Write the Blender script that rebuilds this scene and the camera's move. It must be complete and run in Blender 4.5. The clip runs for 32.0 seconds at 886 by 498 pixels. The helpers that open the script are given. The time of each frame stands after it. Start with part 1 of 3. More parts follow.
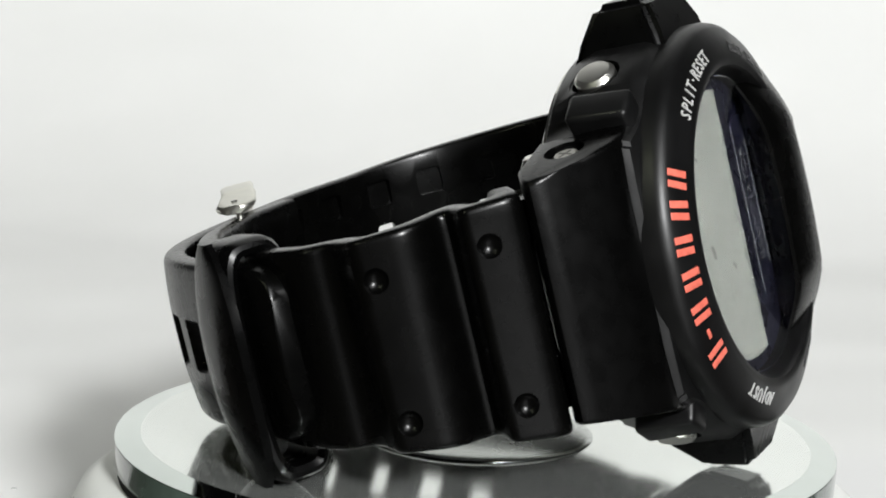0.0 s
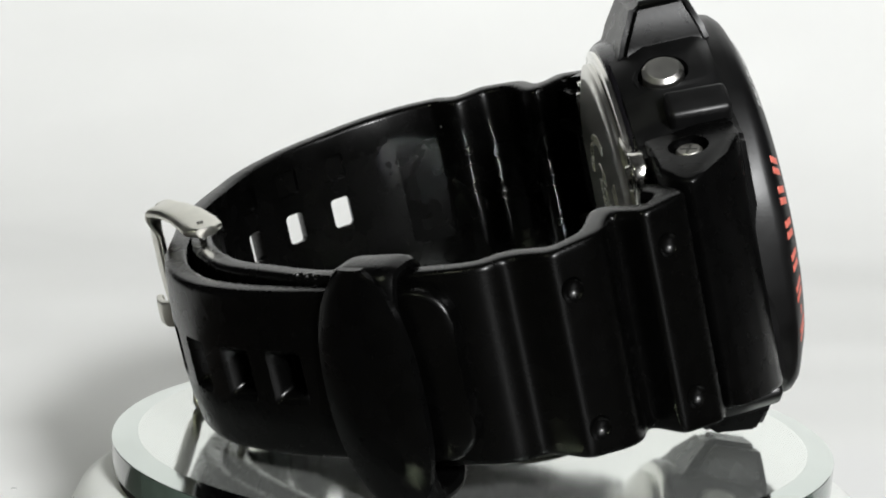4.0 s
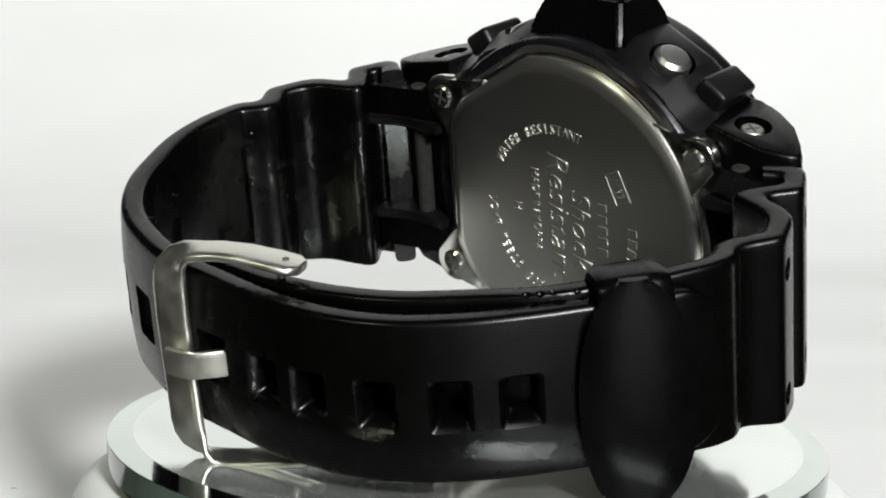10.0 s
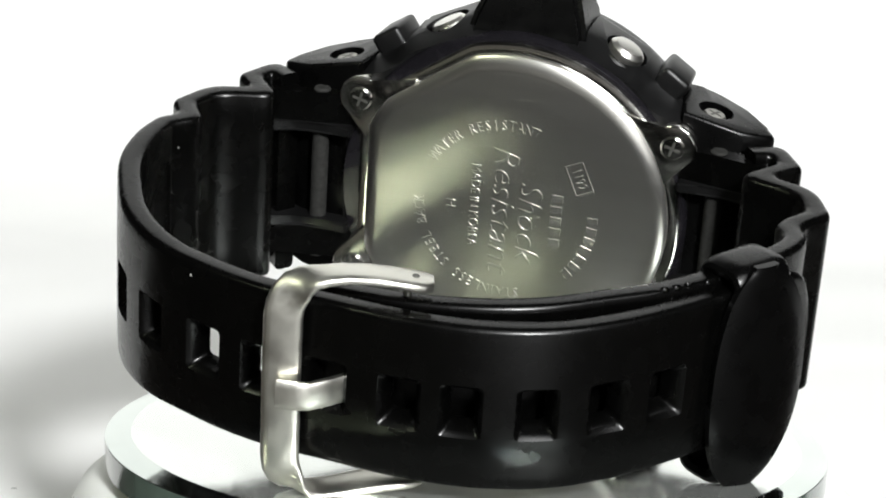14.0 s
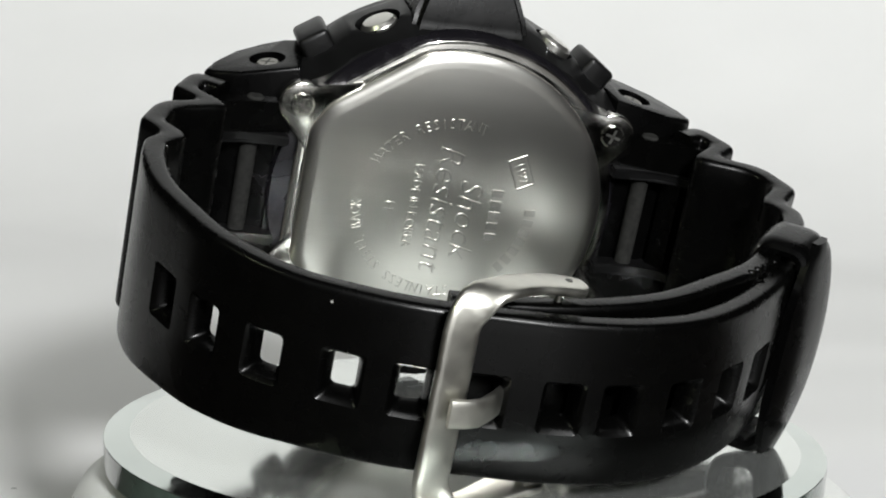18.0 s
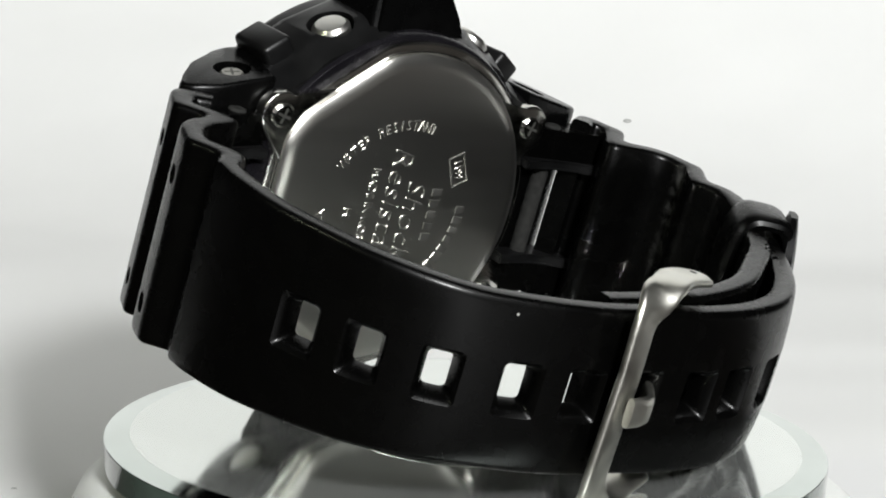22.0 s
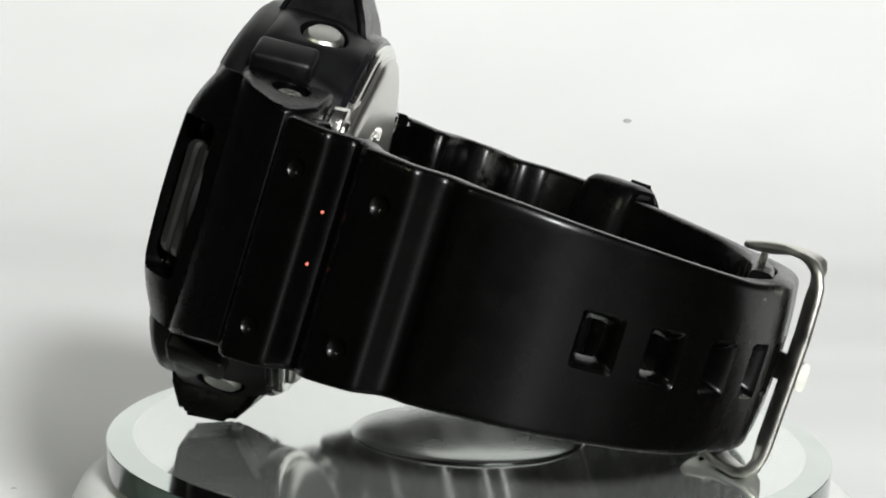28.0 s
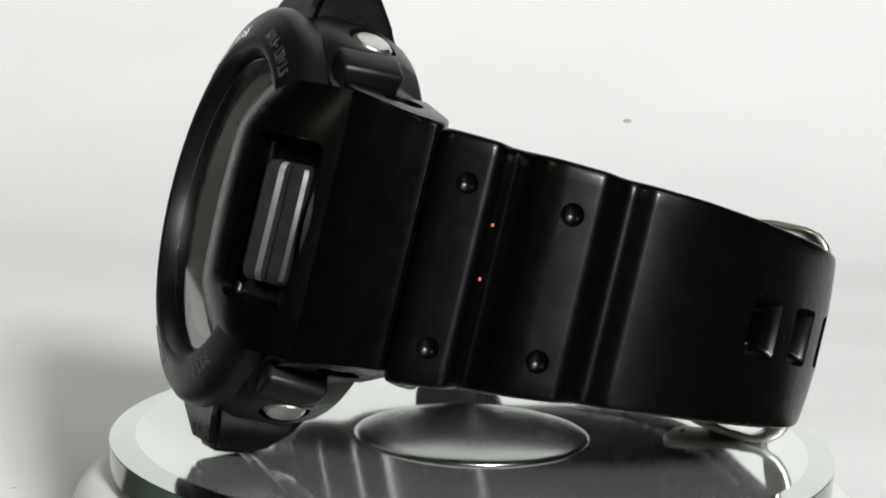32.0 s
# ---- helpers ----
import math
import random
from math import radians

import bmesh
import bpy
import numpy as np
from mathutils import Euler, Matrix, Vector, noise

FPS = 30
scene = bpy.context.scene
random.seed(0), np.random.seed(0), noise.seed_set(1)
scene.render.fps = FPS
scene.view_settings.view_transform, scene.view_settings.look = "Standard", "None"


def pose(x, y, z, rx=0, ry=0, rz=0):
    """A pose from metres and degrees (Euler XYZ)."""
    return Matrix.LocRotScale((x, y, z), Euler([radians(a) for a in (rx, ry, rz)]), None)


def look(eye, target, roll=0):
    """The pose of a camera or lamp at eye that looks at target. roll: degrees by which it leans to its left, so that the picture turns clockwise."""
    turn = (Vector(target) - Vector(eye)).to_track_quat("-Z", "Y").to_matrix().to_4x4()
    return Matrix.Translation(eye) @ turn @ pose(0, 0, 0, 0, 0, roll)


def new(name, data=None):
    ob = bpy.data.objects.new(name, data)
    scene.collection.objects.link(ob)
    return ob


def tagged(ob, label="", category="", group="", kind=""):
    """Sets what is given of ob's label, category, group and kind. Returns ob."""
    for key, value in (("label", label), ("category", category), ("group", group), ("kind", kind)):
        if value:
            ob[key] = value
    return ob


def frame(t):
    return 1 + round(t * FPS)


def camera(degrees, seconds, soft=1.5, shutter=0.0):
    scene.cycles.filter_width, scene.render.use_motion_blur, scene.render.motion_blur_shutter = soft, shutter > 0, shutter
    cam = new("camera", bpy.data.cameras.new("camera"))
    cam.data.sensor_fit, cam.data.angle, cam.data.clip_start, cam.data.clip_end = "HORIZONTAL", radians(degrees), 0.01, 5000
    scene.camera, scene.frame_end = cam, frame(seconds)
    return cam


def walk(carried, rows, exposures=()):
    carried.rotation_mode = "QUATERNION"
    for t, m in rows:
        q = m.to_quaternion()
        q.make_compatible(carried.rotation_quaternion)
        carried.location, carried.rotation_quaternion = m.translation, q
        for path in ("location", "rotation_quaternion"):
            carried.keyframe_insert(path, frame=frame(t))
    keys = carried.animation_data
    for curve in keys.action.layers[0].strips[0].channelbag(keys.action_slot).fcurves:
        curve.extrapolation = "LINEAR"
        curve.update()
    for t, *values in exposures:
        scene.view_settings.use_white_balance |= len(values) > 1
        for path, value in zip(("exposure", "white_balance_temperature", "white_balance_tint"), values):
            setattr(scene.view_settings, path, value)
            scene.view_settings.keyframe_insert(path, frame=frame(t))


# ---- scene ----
MM = 0.001

# ---- camera: it stands still on the table edge, the turntable spins ----
cam = camera(21.27, 32.0, soft=1.9)
EYE = Vector((0.0, -0.250, 0.0641))
TILT, TURN = radians(9.95), radians(-0.967)
AIM = EYE + Vector((math.sin(TURN) * math.cos(TILT), math.cos(TURN) * math.cos(TILT), -math.sin(TILT)))
walk(cam, [(0, look(EYE, AIM, 2.095)), (32.0, look(EYE, AIM, 2.095))],
     exposures=[(0, 0.0), (6, 0.0), (9, 0.04), (11, 0.16), (12, 0.3), (13, 0.5), (14.5, 0.38), (16.5, 0.1), (17.2, 0.0), (18, -0.15), (19.2, 0.0), (25, 0.03), (32, -0.05)])

# turn of the table in degrees at each time
SPIN = [(0, 0.0), (1, 7.3), (2, 14.6), (3, 21.96), (4, 29.35), (5, 36.8), (6, 44.14), (7, 51.5), (8, 58.75), (9, 65.79),
        (10, 72.7), (11, 79.5), (12, 86.3), (13, 93.17), (14, 100.2), (15, 107.3), (16, 114.35), (17, 121.25), (18, 128.05),
        (19, 134.79), (20, 141.55), (21, 148.35), (22, 155.3), (23, 162.38), (24, 169.45), (25, 176.5), (26, 183.55),
        (27, 190.6), (28, 197.68), (29, 204.71), (30, 211.75), (31, 218.8), (32, 225.81)]

# ---- world and lamps ----
world = bpy.data.worlds.new("room_light")
scene.world = world
world.use_nodes = True
world.node_tree.nodes["Background"].inputs[0].default_value = (0.80, 0.83, 0.80, 1)
world.node_tree.nodes["Background"].inputs[1].default_value = 0.03


def area_lamp(name, eye, target, size_x, size_y, watts, colour):
    d = bpy.data.lights.new(name, "AREA")
    d.shape, d.size, d.size_y, d.energy, d.color = "RECTANGLE", size_x, size_y, watts, colour
    ob = new(name, d)
    ob.matrix_world = look(eye, target)
    return ob


area_lamp("ceiling_softbox", (0.46, -0.80, 0.84), (0.0, 0.05, 0.0), 0.56, 0.46, 5.4, (0.975, 0.985, 0.985))
area_lamp("side_lamp", (-0.66, -0.70, 0.72), (0.0, 0.0, 0.0), 0.09, 0.09, 1.3, (0.95, 1.0, 0.72))
area_lamp("key_lamp", (0.36, -1.09, 0.54), (0.0, 0.20, 0.0), 0.13, 0.13, 25.0, (0.975, 0.985, 0.985))


# ---- materials ----
def material(name, base, rough, metal=0.0, grain=0.0, grain_size=4000.0, spread=0.15, spread_size=400.0, rough_spread=0.08, coat=0.0,
             stretch=(1, 1, 1), spec=0.5, specks=0.0, waves=0.0):
    m = bpy.data.materials.new(name)
    m.use_nodes = True
    nt = m.node_tree
    p = nt.nodes["Principled BSDF"]
    p.inputs["Metallic"].default_value = metal
    p.inputs["Coat Weight"].default_value = coat
    p.inputs["Specular IOR Level"].default_value = spec
    p.inputs["Coat Roughness"].default_value = 0.12
    tc = nt.nodes.new("ShaderNodeTexCoord")
    mp = nt.nodes.new("ShaderNodeMapping")
    mp.inputs["Scale"].default_value = stretch
    nt.links.new(tc.outputs["Object"], mp.inputs["Vector"])
    n1 = nt.nodes.new("ShaderNodeTexNoise")
    n1.inputs["Scale"].default_value, n1.inputs["Detail"].default_value = spread_size, 5
    nt.links.new(mp.outputs[0], n1.inputs["Vector"])
    ramp = nt.nodes.new("ShaderNodeMapRange")
    ramp.inputs["From Min"].default_value, ramp.inputs["From Max"].default_value = 0.25, 0.75
    ramp.inputs["To Min"].default_value, ramp.inputs["To Max"].default_value = 1 - spread, 1 + spread
    nt.links.new(n1.outputs["Fac"], ramp.inputs["Value"])
    mul = nt.nodes.new("ShaderNodeVectorMath")
    mul.operation = "SCALE"
    mul.inputs[0].default_value = base
    nt.links.new(ramp.outputs[0], mul.inputs["Scale"])
    colour = mul.outputs[0]
    if specks:
        # sparse pale dust grains
        v = nt.nodes.new("ShaderNodeTexVoronoi")
        v.inputs["Scale"].default_value = 260
        nt.links.new(tc.outputs["Object"], v.inputs["Vector"])
        sep = nt.nodes.new("ShaderNodeSeparateColor")
        nt.links.new(v.outputs["Color"], sep.inputs[0])
        few = nt.nodes.new("ShaderNodeMath")
        few.operation, few.inputs[1].default_value = "GREATER_THAN", 1 - specks
        nt.links.new(sep.outputs[0], few.inputs[0])
        near = nt.nodes.new("ShaderNodeMapRange")
        near.inputs["From Min"].default_value, near.inputs["From Max"].default_value = 0.05, 0.03
        nt.links.new(v.outputs["Distance"], near.inputs["Value"])
        both = nt.nodes.new("ShaderNodeMath")
        both.operation = "MULTIPLY"
        nt.links.new(few.outputs[0], both.inputs[0])
        nt.links.new(near.outputs[0], both.inputs[1])
        mix = nt.nodes.new("ShaderNodeMix")
        mix.data_type = "RGBA"
        mix.inputs[7].default_value = (0.30, 0.30, 0.28, 1)
        nt.links.new(both.outputs[0], mix.inputs[0])
        nt.links.new(colour, mix.inputs[6])
        colour = mix.outputs[2]
    nt.links.new(colour, p.inputs["Base Color"])
    n2 = nt.nodes.new("ShaderNodeTexNoise")
    n2.inputs["Scale"].default_value, n2.inputs["Detail"].default_value = grain_size, 3
    nt.links.new(mp.outputs[0], n2.inputs["Vector"])
    rr = nt.nodes.new("ShaderNodeMapRange")
    rr.inputs["From Min"].default_value, rr.inputs["From Max"].default_value = 0.3, 0.7
    rr.inputs["To Min"].default_value, rr.inputs["To Max"].default_value = max(0.0, rough - rough_spread), rough + rough_spread
    nt.links.new(n1.outputs["Fac"], rr.inputs["Value"])
    nt.links.new(rr.outputs[0], p.inputs["Roughness"])
    if grain:
        b = nt.nodes.new("ShaderNodeBump")
        b.inputs["Strength"].default_value, b.inputs["Distance"].default_value = grain, 0.0001
        nt.links.new(n2.outputs["Fac"], b.inputs["Height"])
        nt.links.new(b.outputs[0], p.inputs["Normal"])
    if waves:
        # slow undulation of a sheet that does not lie quite flat
        n4 = nt.nodes.new("ShaderNodeTexNoise")
        n4.inputs["Scale"].default_value, n4.inputs["Detail"].default_value = 9, 2
        nt.links.new(tc.outputs["Object"], n4.inputs["Vector"])
        b = nt.nodes.new("ShaderNodeBump")
        b.inputs["Strength"].default_value, b.inputs["Distance"].default_value = 1.0, waves
        nt.links.new(n4.outputs["Fac"], b.inputs["Height"])
        nt.links.new(b.outputs[0], p.inputs["Normal"])
    return m


RESIN = material("black_strap_resin", (0.0006, 0.0006, 0.00055), 0.27, grain=0.03, grain_size=1500, spread=0.25, rough_spread=0.02, spec=0.2, specks=0.05)
DUSTY = material("dusty_strap_resin", (0.0006, 0.0006, 0.00055), 0.27, grain=0.03, grain_size=1500, spread=0.25, rough_spread=0.02, spec=0.2, specks=0.03)


def rub_dust(m, x0, z0, z1, y1):
    """Grey dust caught in one fold: x above x0, z between z0 and z1, y below y1 (metres, strap space)."""
    nt = m.node_tree
    p = nt.nodes["Principled BSDF"]
    old = p.inputs["Base Color"].links[0].from_socket
    tc = nt.nodes.new("ShaderNodeTexCoord")
    sep = nt.nodes.new("ShaderNodeSeparateXYZ")
    nt.links.new(tc.outputs["Object"], sep.inputs[0])
    n = nt.nodes.new("ShaderNodeTexNoise")
    n.inputs["Scale"].default_value, n.inputs["Detail"].default_value = 700, 12
    nt.links.new(tc.outputs["Object"], n.inputs["Vector"])
    fac = None
    for sock, lo, hi in ((sep.outputs[0], x0, x0 + 0.008), (sep.outputs[2], z0, z0 + 0.001), (sep.outputs[2], z1, z1 - 0.001), (sep.outputs[1], y1, y1 - 0.0004),
                         (n.outputs["Fac"], 0.42, 0.72)):
        r = nt.nodes.new("ShaderNodeMapRange")
        r.inputs["From Min"].default_value, r.inputs["From Max"].default_value = lo, hi
        nt.links.new(sock, r.inputs["Value"])
        if fac is None:
            fac = r.outputs[0]
        else:
            k = nt.nodes.new("ShaderNodeMath")
            k.operation = "MULTIPLY"
            nt.links.new(fac, k.inputs[0])
            nt.links.new(r.outputs[0], k.inputs[1])
            fac = k.outputs[0]
    mix = nt.nodes.new("ShaderNodeMix")
    mix.data_type = "RGBA"
    mix.inputs[7].default_value = (0.034, 0.034, 0.032, 1)
    nt.links.new(fac, mix.inputs[0])
    nt.links.new(old, mix.inputs[6])
    nt.links.new(mix.outputs[2], p.inputs["Base Color"])


rub_dust(DUSTY, -0.006, -0.0126, -0.0096, 0.0352)
BEZEL = material("black_bezel_resin", (0.003, 0.003, 0.0031), 0.38, grain=0.10, grain_size=3000, spread=0.3, spread_size=250, rough_spread=0.06, spec=0.34, specks=0.02)
STEEL = material("brushed_steel", (0.70, 0.69, 0.65), 0.29, metal=1.0, grain=0.0012, grain_size=2500, spread=0.02, spread_size=900, stretch=(1, 0.06, 1), rough_spread=0.01)
BRIGHT = material("polished_steel", (0.75, 0.74, 0.70), 0.16, metal=1.0, spread=0.05)
BUCKLE = material("satin_steel", (0.70, 0.69, 0.63), 0.36, metal=1.0, grain=0.06, spread=0.12)
ENGRAVE = material("engraved_steel", (0.58, 0.57, 0.54), 0.38, metal=1.0, spread=0.05)
LUGRES = material("black_cover_resin", (0.0009, 0.0009, 0.0009), 0.28, grain=0.06, grain_size=2500, spread=0.3, rough_spread=0.03, spec=0.16, specks=0.04)
DULLSTEEL = material("dull_steel", (0.42, 0.41, 0.38), 0.42, metal=1.0, spread=0.15, spread_size=1500)
BUTTONSTEEL = material("button_steel", (0.74, 0.73, 0.69), 0.33, metal=1.0, spread=0.06)
DIALPRINT = material("dim_dial_print", (0.06, 0.06, 0.066), 0.5, spread=0.2, spread_size=2500)
DARKMETAL = material("black_case_metal", (0.014, 0.013, 0.016), 0.25, metal=0.6)
RED = material("worn_red_paint", (0.62, 0.13, 0.09), 0.45, spread=0.22, spread_size=1500)
WHITEPAINT = material("pale_grey_print", (0.42, 0.42, 0.41), 0.5, spread=0.2, spread_size=2500)
LCD = material("grey_display", (0.18, 0.185, 0.17), 0.35, spread=0.04)
FACE = material("black_dial_face", (0.006, 0.006, 0.012), 0.3)
WHITE = material("white_paper", (0.80, 0.80, 0.79), 0.75, spread=0.03, spread_size=12, rough_spread=0.02, waves=0.006)
DARKTABLE = material("dark_unseen_table", (0.022, 0.018, 0.015), 0.55, spread=0.3, spread_size=40, stretch=(0.15, 1, 1))
WALLPAINT = material("dark_unseen_room", (0.09, 0.09, 0.09), 0.8, spread=0.05, spread_size=3)
PLASTIC = material("white_plastic", (0.72, 0.73, 0.70), 0.35, spread=0.03)
MIRROR = material("mirror_silver", (0.74, 0.77, 0.74), 0.085, metal=0.86, spread=0.05, spread_size=60, rough_spread=0.03, specks=0.12)
GREENGLASS = material("green_glass_edge", (0.075, 0.105, 0.088), 0.08, spread=0.15, coat=0.5)
BEVELGLASS = material("bevelled_mirror_glass", (0.60, 0.65, 0.62), 0.06, metal=1.0, spread=0.06, spread_size=80)
DUST = material("grey_smudge", (0.45, 0.45, 0.44), 0.8, spread=0.4, spread_size=1200)
HUB = material("dull_chrome", (0.44, 0.46, 0.44), 0.25, metal=1.0, spread=0.04, spread_size=120, rough_spread=0.03)
BUTTONRES = material("grey_black_resin", (0.013, 0.013, 0.0125), 0.42, spread=0.2)
# dark steel colour in place of the shade inside slots and holes
SLOT = material("dark_recess_steel", (0.12, 0.12, 0.11), 0.5, metal=0.8)
WORNPRINT = material("worn_dark_print", (0.035, 0.035, 0.035), 0.4, spread=0.4, spread_size=1500)
# matt black for the painted gap shade under the platter and the spring bars
SHADOWGAP = material("matt_black_gap_and_bar", (0.018, 0.018, 0.017), 0.85, spec=0.08, spread=0.4, spread_size=1800)

glass = bpy.data.materials.new("mineral_glass")
glass.use_nodes = True
gp = glass.node_tree.nodes["Principled BSDF"]
gp.inputs["Base Color"].default_value = (0.95, 0.97, 0.96, 1)
gp.inputs["Transmission Weight"].default_value = 1.0
gp.inputs["Roughness"].default_value = 0.02
gp.inputs["IOR"].default_value = 1.5


# ---- mesh helpers (all in millimetres) ----
def finish(name, bm, mat, parent=None, label="", angle=35, m=None):
    bmesh.ops.recalc_face_normals(bm, faces=bm.faces)
    bmesh.ops.scale(bm, vec=(MM, MM, MM), verts=bm.verts)
    me = bpy.data.meshes.new(name)
    bm.to_mesh(me)
    bm.free()
    for f in me.polygons:
        f.use_smooth = True
    me.set_sharp_from_angle(angle=radians(angle))
    me.materials.append(mat)
    ob = new(name, me)
    if parent:
        ob.parent = parent
    if m is not None:
        ob.matrix_basis = m
    if label:
        ob["label"] = label
    return ob


def part(name, bm, mat, parent, label="", angle=35):
    return finish(name, bm, mat, parent, label, angle)


def loft(rings, cap=True, closed=True, bm=None):
    """Skin through rings of equal point count."""
    bm = bm or bmesh.new()
    vs = [[bm.verts.new(p) for p in r] for r in rings]
    n = len(vs[0])
    for a, b in zip(vs, vs[1:]):
        for i in range(n if closed else n - 1):
            j = (i + 1) % n
            bm.faces.new((a[i], a[j], b[j], b[i]))
    if cap:
        bm.faces.new(vs[0])
        bm.faces.new(vs[-1])
    return bm


def circle(r, z, n=96, cx=0.0, cy=0.0):
    return [(cx + r * math.cos(2 * math.pi * i / n), cy + r * math.sin(2 * math.pi * i / n), z) for i in range(n)]


def lathe(prof, n=96, cx=0.0, cy=0.0, cap=True):
    return loft([circle(r, z, n, cx, cy) for r, z in prof], cap)


def block(x0, x1, y0, y1, z0, z1, bev=0.4, taper=(0, 0, 0, 0)):
    """A bevelled box; taper draws in the sides of its top: x0, x1, y0, y1."""
    bm = bmesh.new()
    a, b, c, d = taper
    lo = [(x0, y0, z0), (x1, y0, z0), (x1, y1, z0), (x0, y1, z0)]
    hi = [(x0 + a, y0 + c, z1), (x1 - b, y0 + c, z1), (x1 - b, y1 - d, z1), (x0 + a, y1 - d, z1)]
    loft([lo, hi], bm=bm)
    if bev:
        bmesh.ops.bevel(bm, geom=list(bm.edges), offset=bev, segments=3, profile=0.5, affect="EDGES")
    return bm


def prism(outline, z0, z1, bev=0.4, segs=3):
    bm = bmesh.new()
    loft([[(x, y, z0) for x, y in outline], [(x, y, z1) for x, y in outline]], bm=bm)
    if bev:
        bmesh.ops.bevel(bm, geom=list(bm.edges), offset=bev, segments=segs, profile=0.5, affect="EDGES")
    return bm


def cylinder(p, axis, r, h, n=32, bev=0.25, r2=None):
    """A disc-headed pin from p along axis, with a chamfered end."""
    r2 = r if r2 is None else r2
    z = Vector(axis).normalized()
    x = z.orthogonal().normalized()
    y = z.cross(x)
    p = Vector(p)
    prof = [(r, 0), (r2, h - bev), (r2 - bev, h)]
    return loft([[p + z * d + x * q * math.cos(6.28318530718 * i / n) + y * q * math.sin(6.28318530718 * i / n) for i in range(n)] for q, d in prof])


def dome_pin(p, axis, r, h, n=40):
    """A round push button from p along axis, with a chamfered rim and a slightly domed face."""
    z = Vector(axis).normalized()
    x = z.orthogonal().normalized()
    y = z.cross(x)
    p = Vector(p)
    prof = [(r, 0), (r, h - 0.55), (r - 0.06, h - 0.45), (r - 0.42, h - 0.1), (r - 0.5, h - 0.07), (r * 0.5, h - 0.02), (0.15, h)]
    return loft([[p + z * d + x * q * math.cos(6.28318530718 * i / n) + y * q * math.sin(6.28318530718 * i / n) for i in range(n)] for q, d in prof])


def spline(pts, step):
    """Points along a Catmull-Rom curve, about a step apart."""
    out = []
    P = [Vector(p) for p in pts]
    P = [P[0] * 2 - P[1]] + P + [P[-1] * 2 - P[-2]]
    for a, b, c, d in zip(P, P[1:], P[2:], P[3:]):
        k = max(1, round((c - b).length / step))
        for i in range(k):
            t = i / k
            out.append(0.5 * (2 * b + (c - a) * t + (2 * a - 5 * b + 4 * c - d) * t * t + (3 * b - 3 * c + d - a) * t ** 3))
    out.append(P[-2])
    return out


def words(text, size, parent, name, mat, place, depth=0.12, label="", italic=0.0, squash=1.0):
    """Raised lettering from the built-in font, centred on its place."""
    cu = bpy.data.curves.new(name, "FONT")
    cu.body, cu.size, cu.align_x, cu.align_y, cu.extrude, cu.shear = text, size * MM, "CENTER", "CENTER", depth * MM, italic
    cu.resolution_u, cu.offset = 3, -0.013 * size * MM
    tmp = bpy.data.objects.new(name, cu)
    scene.collection.objects.link(tmp)
    me = bpy.data.meshes.new_from_object(tmp.evaluated_get(bpy.context.evaluated_depsgraph_get()))
    bpy.data.objects.remove(tmp)
    me.materials.clear()
    me.materials.append(mat)
    me.name = name
    ob = new(name, me)
    ob.parent = parent
    ob.matrix_basis = place @ Matrix.Diagonal((squash, 1, 1, 1))
    if label:
        ob["label"] = label
    return ob


def cut(ob, bm):
    """Take the closed shape bm out of a part."""
    bmesh.ops.recalc_face_normals(bm, faces=bm.faces)
    bmesh.ops.scale(bm, vec=(MM, MM, MM), verts=bm.verts)
    me = bpy.data.meshes.new("cutter")
    bm.to_mesh(me)
    bm.free()
    me.materials.append(ob.data.materials[0])
    tool = bpy.data.objects.new("cutter", me)
    scene.collection.objects.link(tool)
    tool.parent, tool.matrix_basis = ob.parent, ob.matrix_basis
    mod = ob.modifiers.new("cut", "BOOLEAN")
    mod.operation, mod.solver, mod.object = "DIFFERENCE", "EXACT", tool
    out = bpy.data.meshes.new_from_object(ob.evaluated_get(bpy.context.evaluated_depsgraph_get()))
    ob.modifiers.clear()
    ob.data = out
    bpy.data.objects.remove(tool)
    for f in out.polygons:
        f.use_smooth = True
    out.set_sharp_from_angle(angle=radians(35))


def join(shapes):
    """Several shapes in one bmesh."""
    bm = bmesh.new()
    for q in shapes:
        me = bpy.data.meshes.new("piece")
        q.to_mesh(me)
        q.free()
        bm.from_mesh(me)
        bpy.data.meshes.remove(me)
    return bm


def ball(p, r, n=14):
    bm = bmesh.new()
    bmesh.ops.create_uvsphere(bm, u_segments=n, v_segments=n // 2 + 1, radius=r, matrix=Matrix.Translation(p))
    return bm


def at(x, y, z, rx=0, ry=0, rz=0):
    return pose(x * MM, y * MM, z * MM, rx, ry, rz)


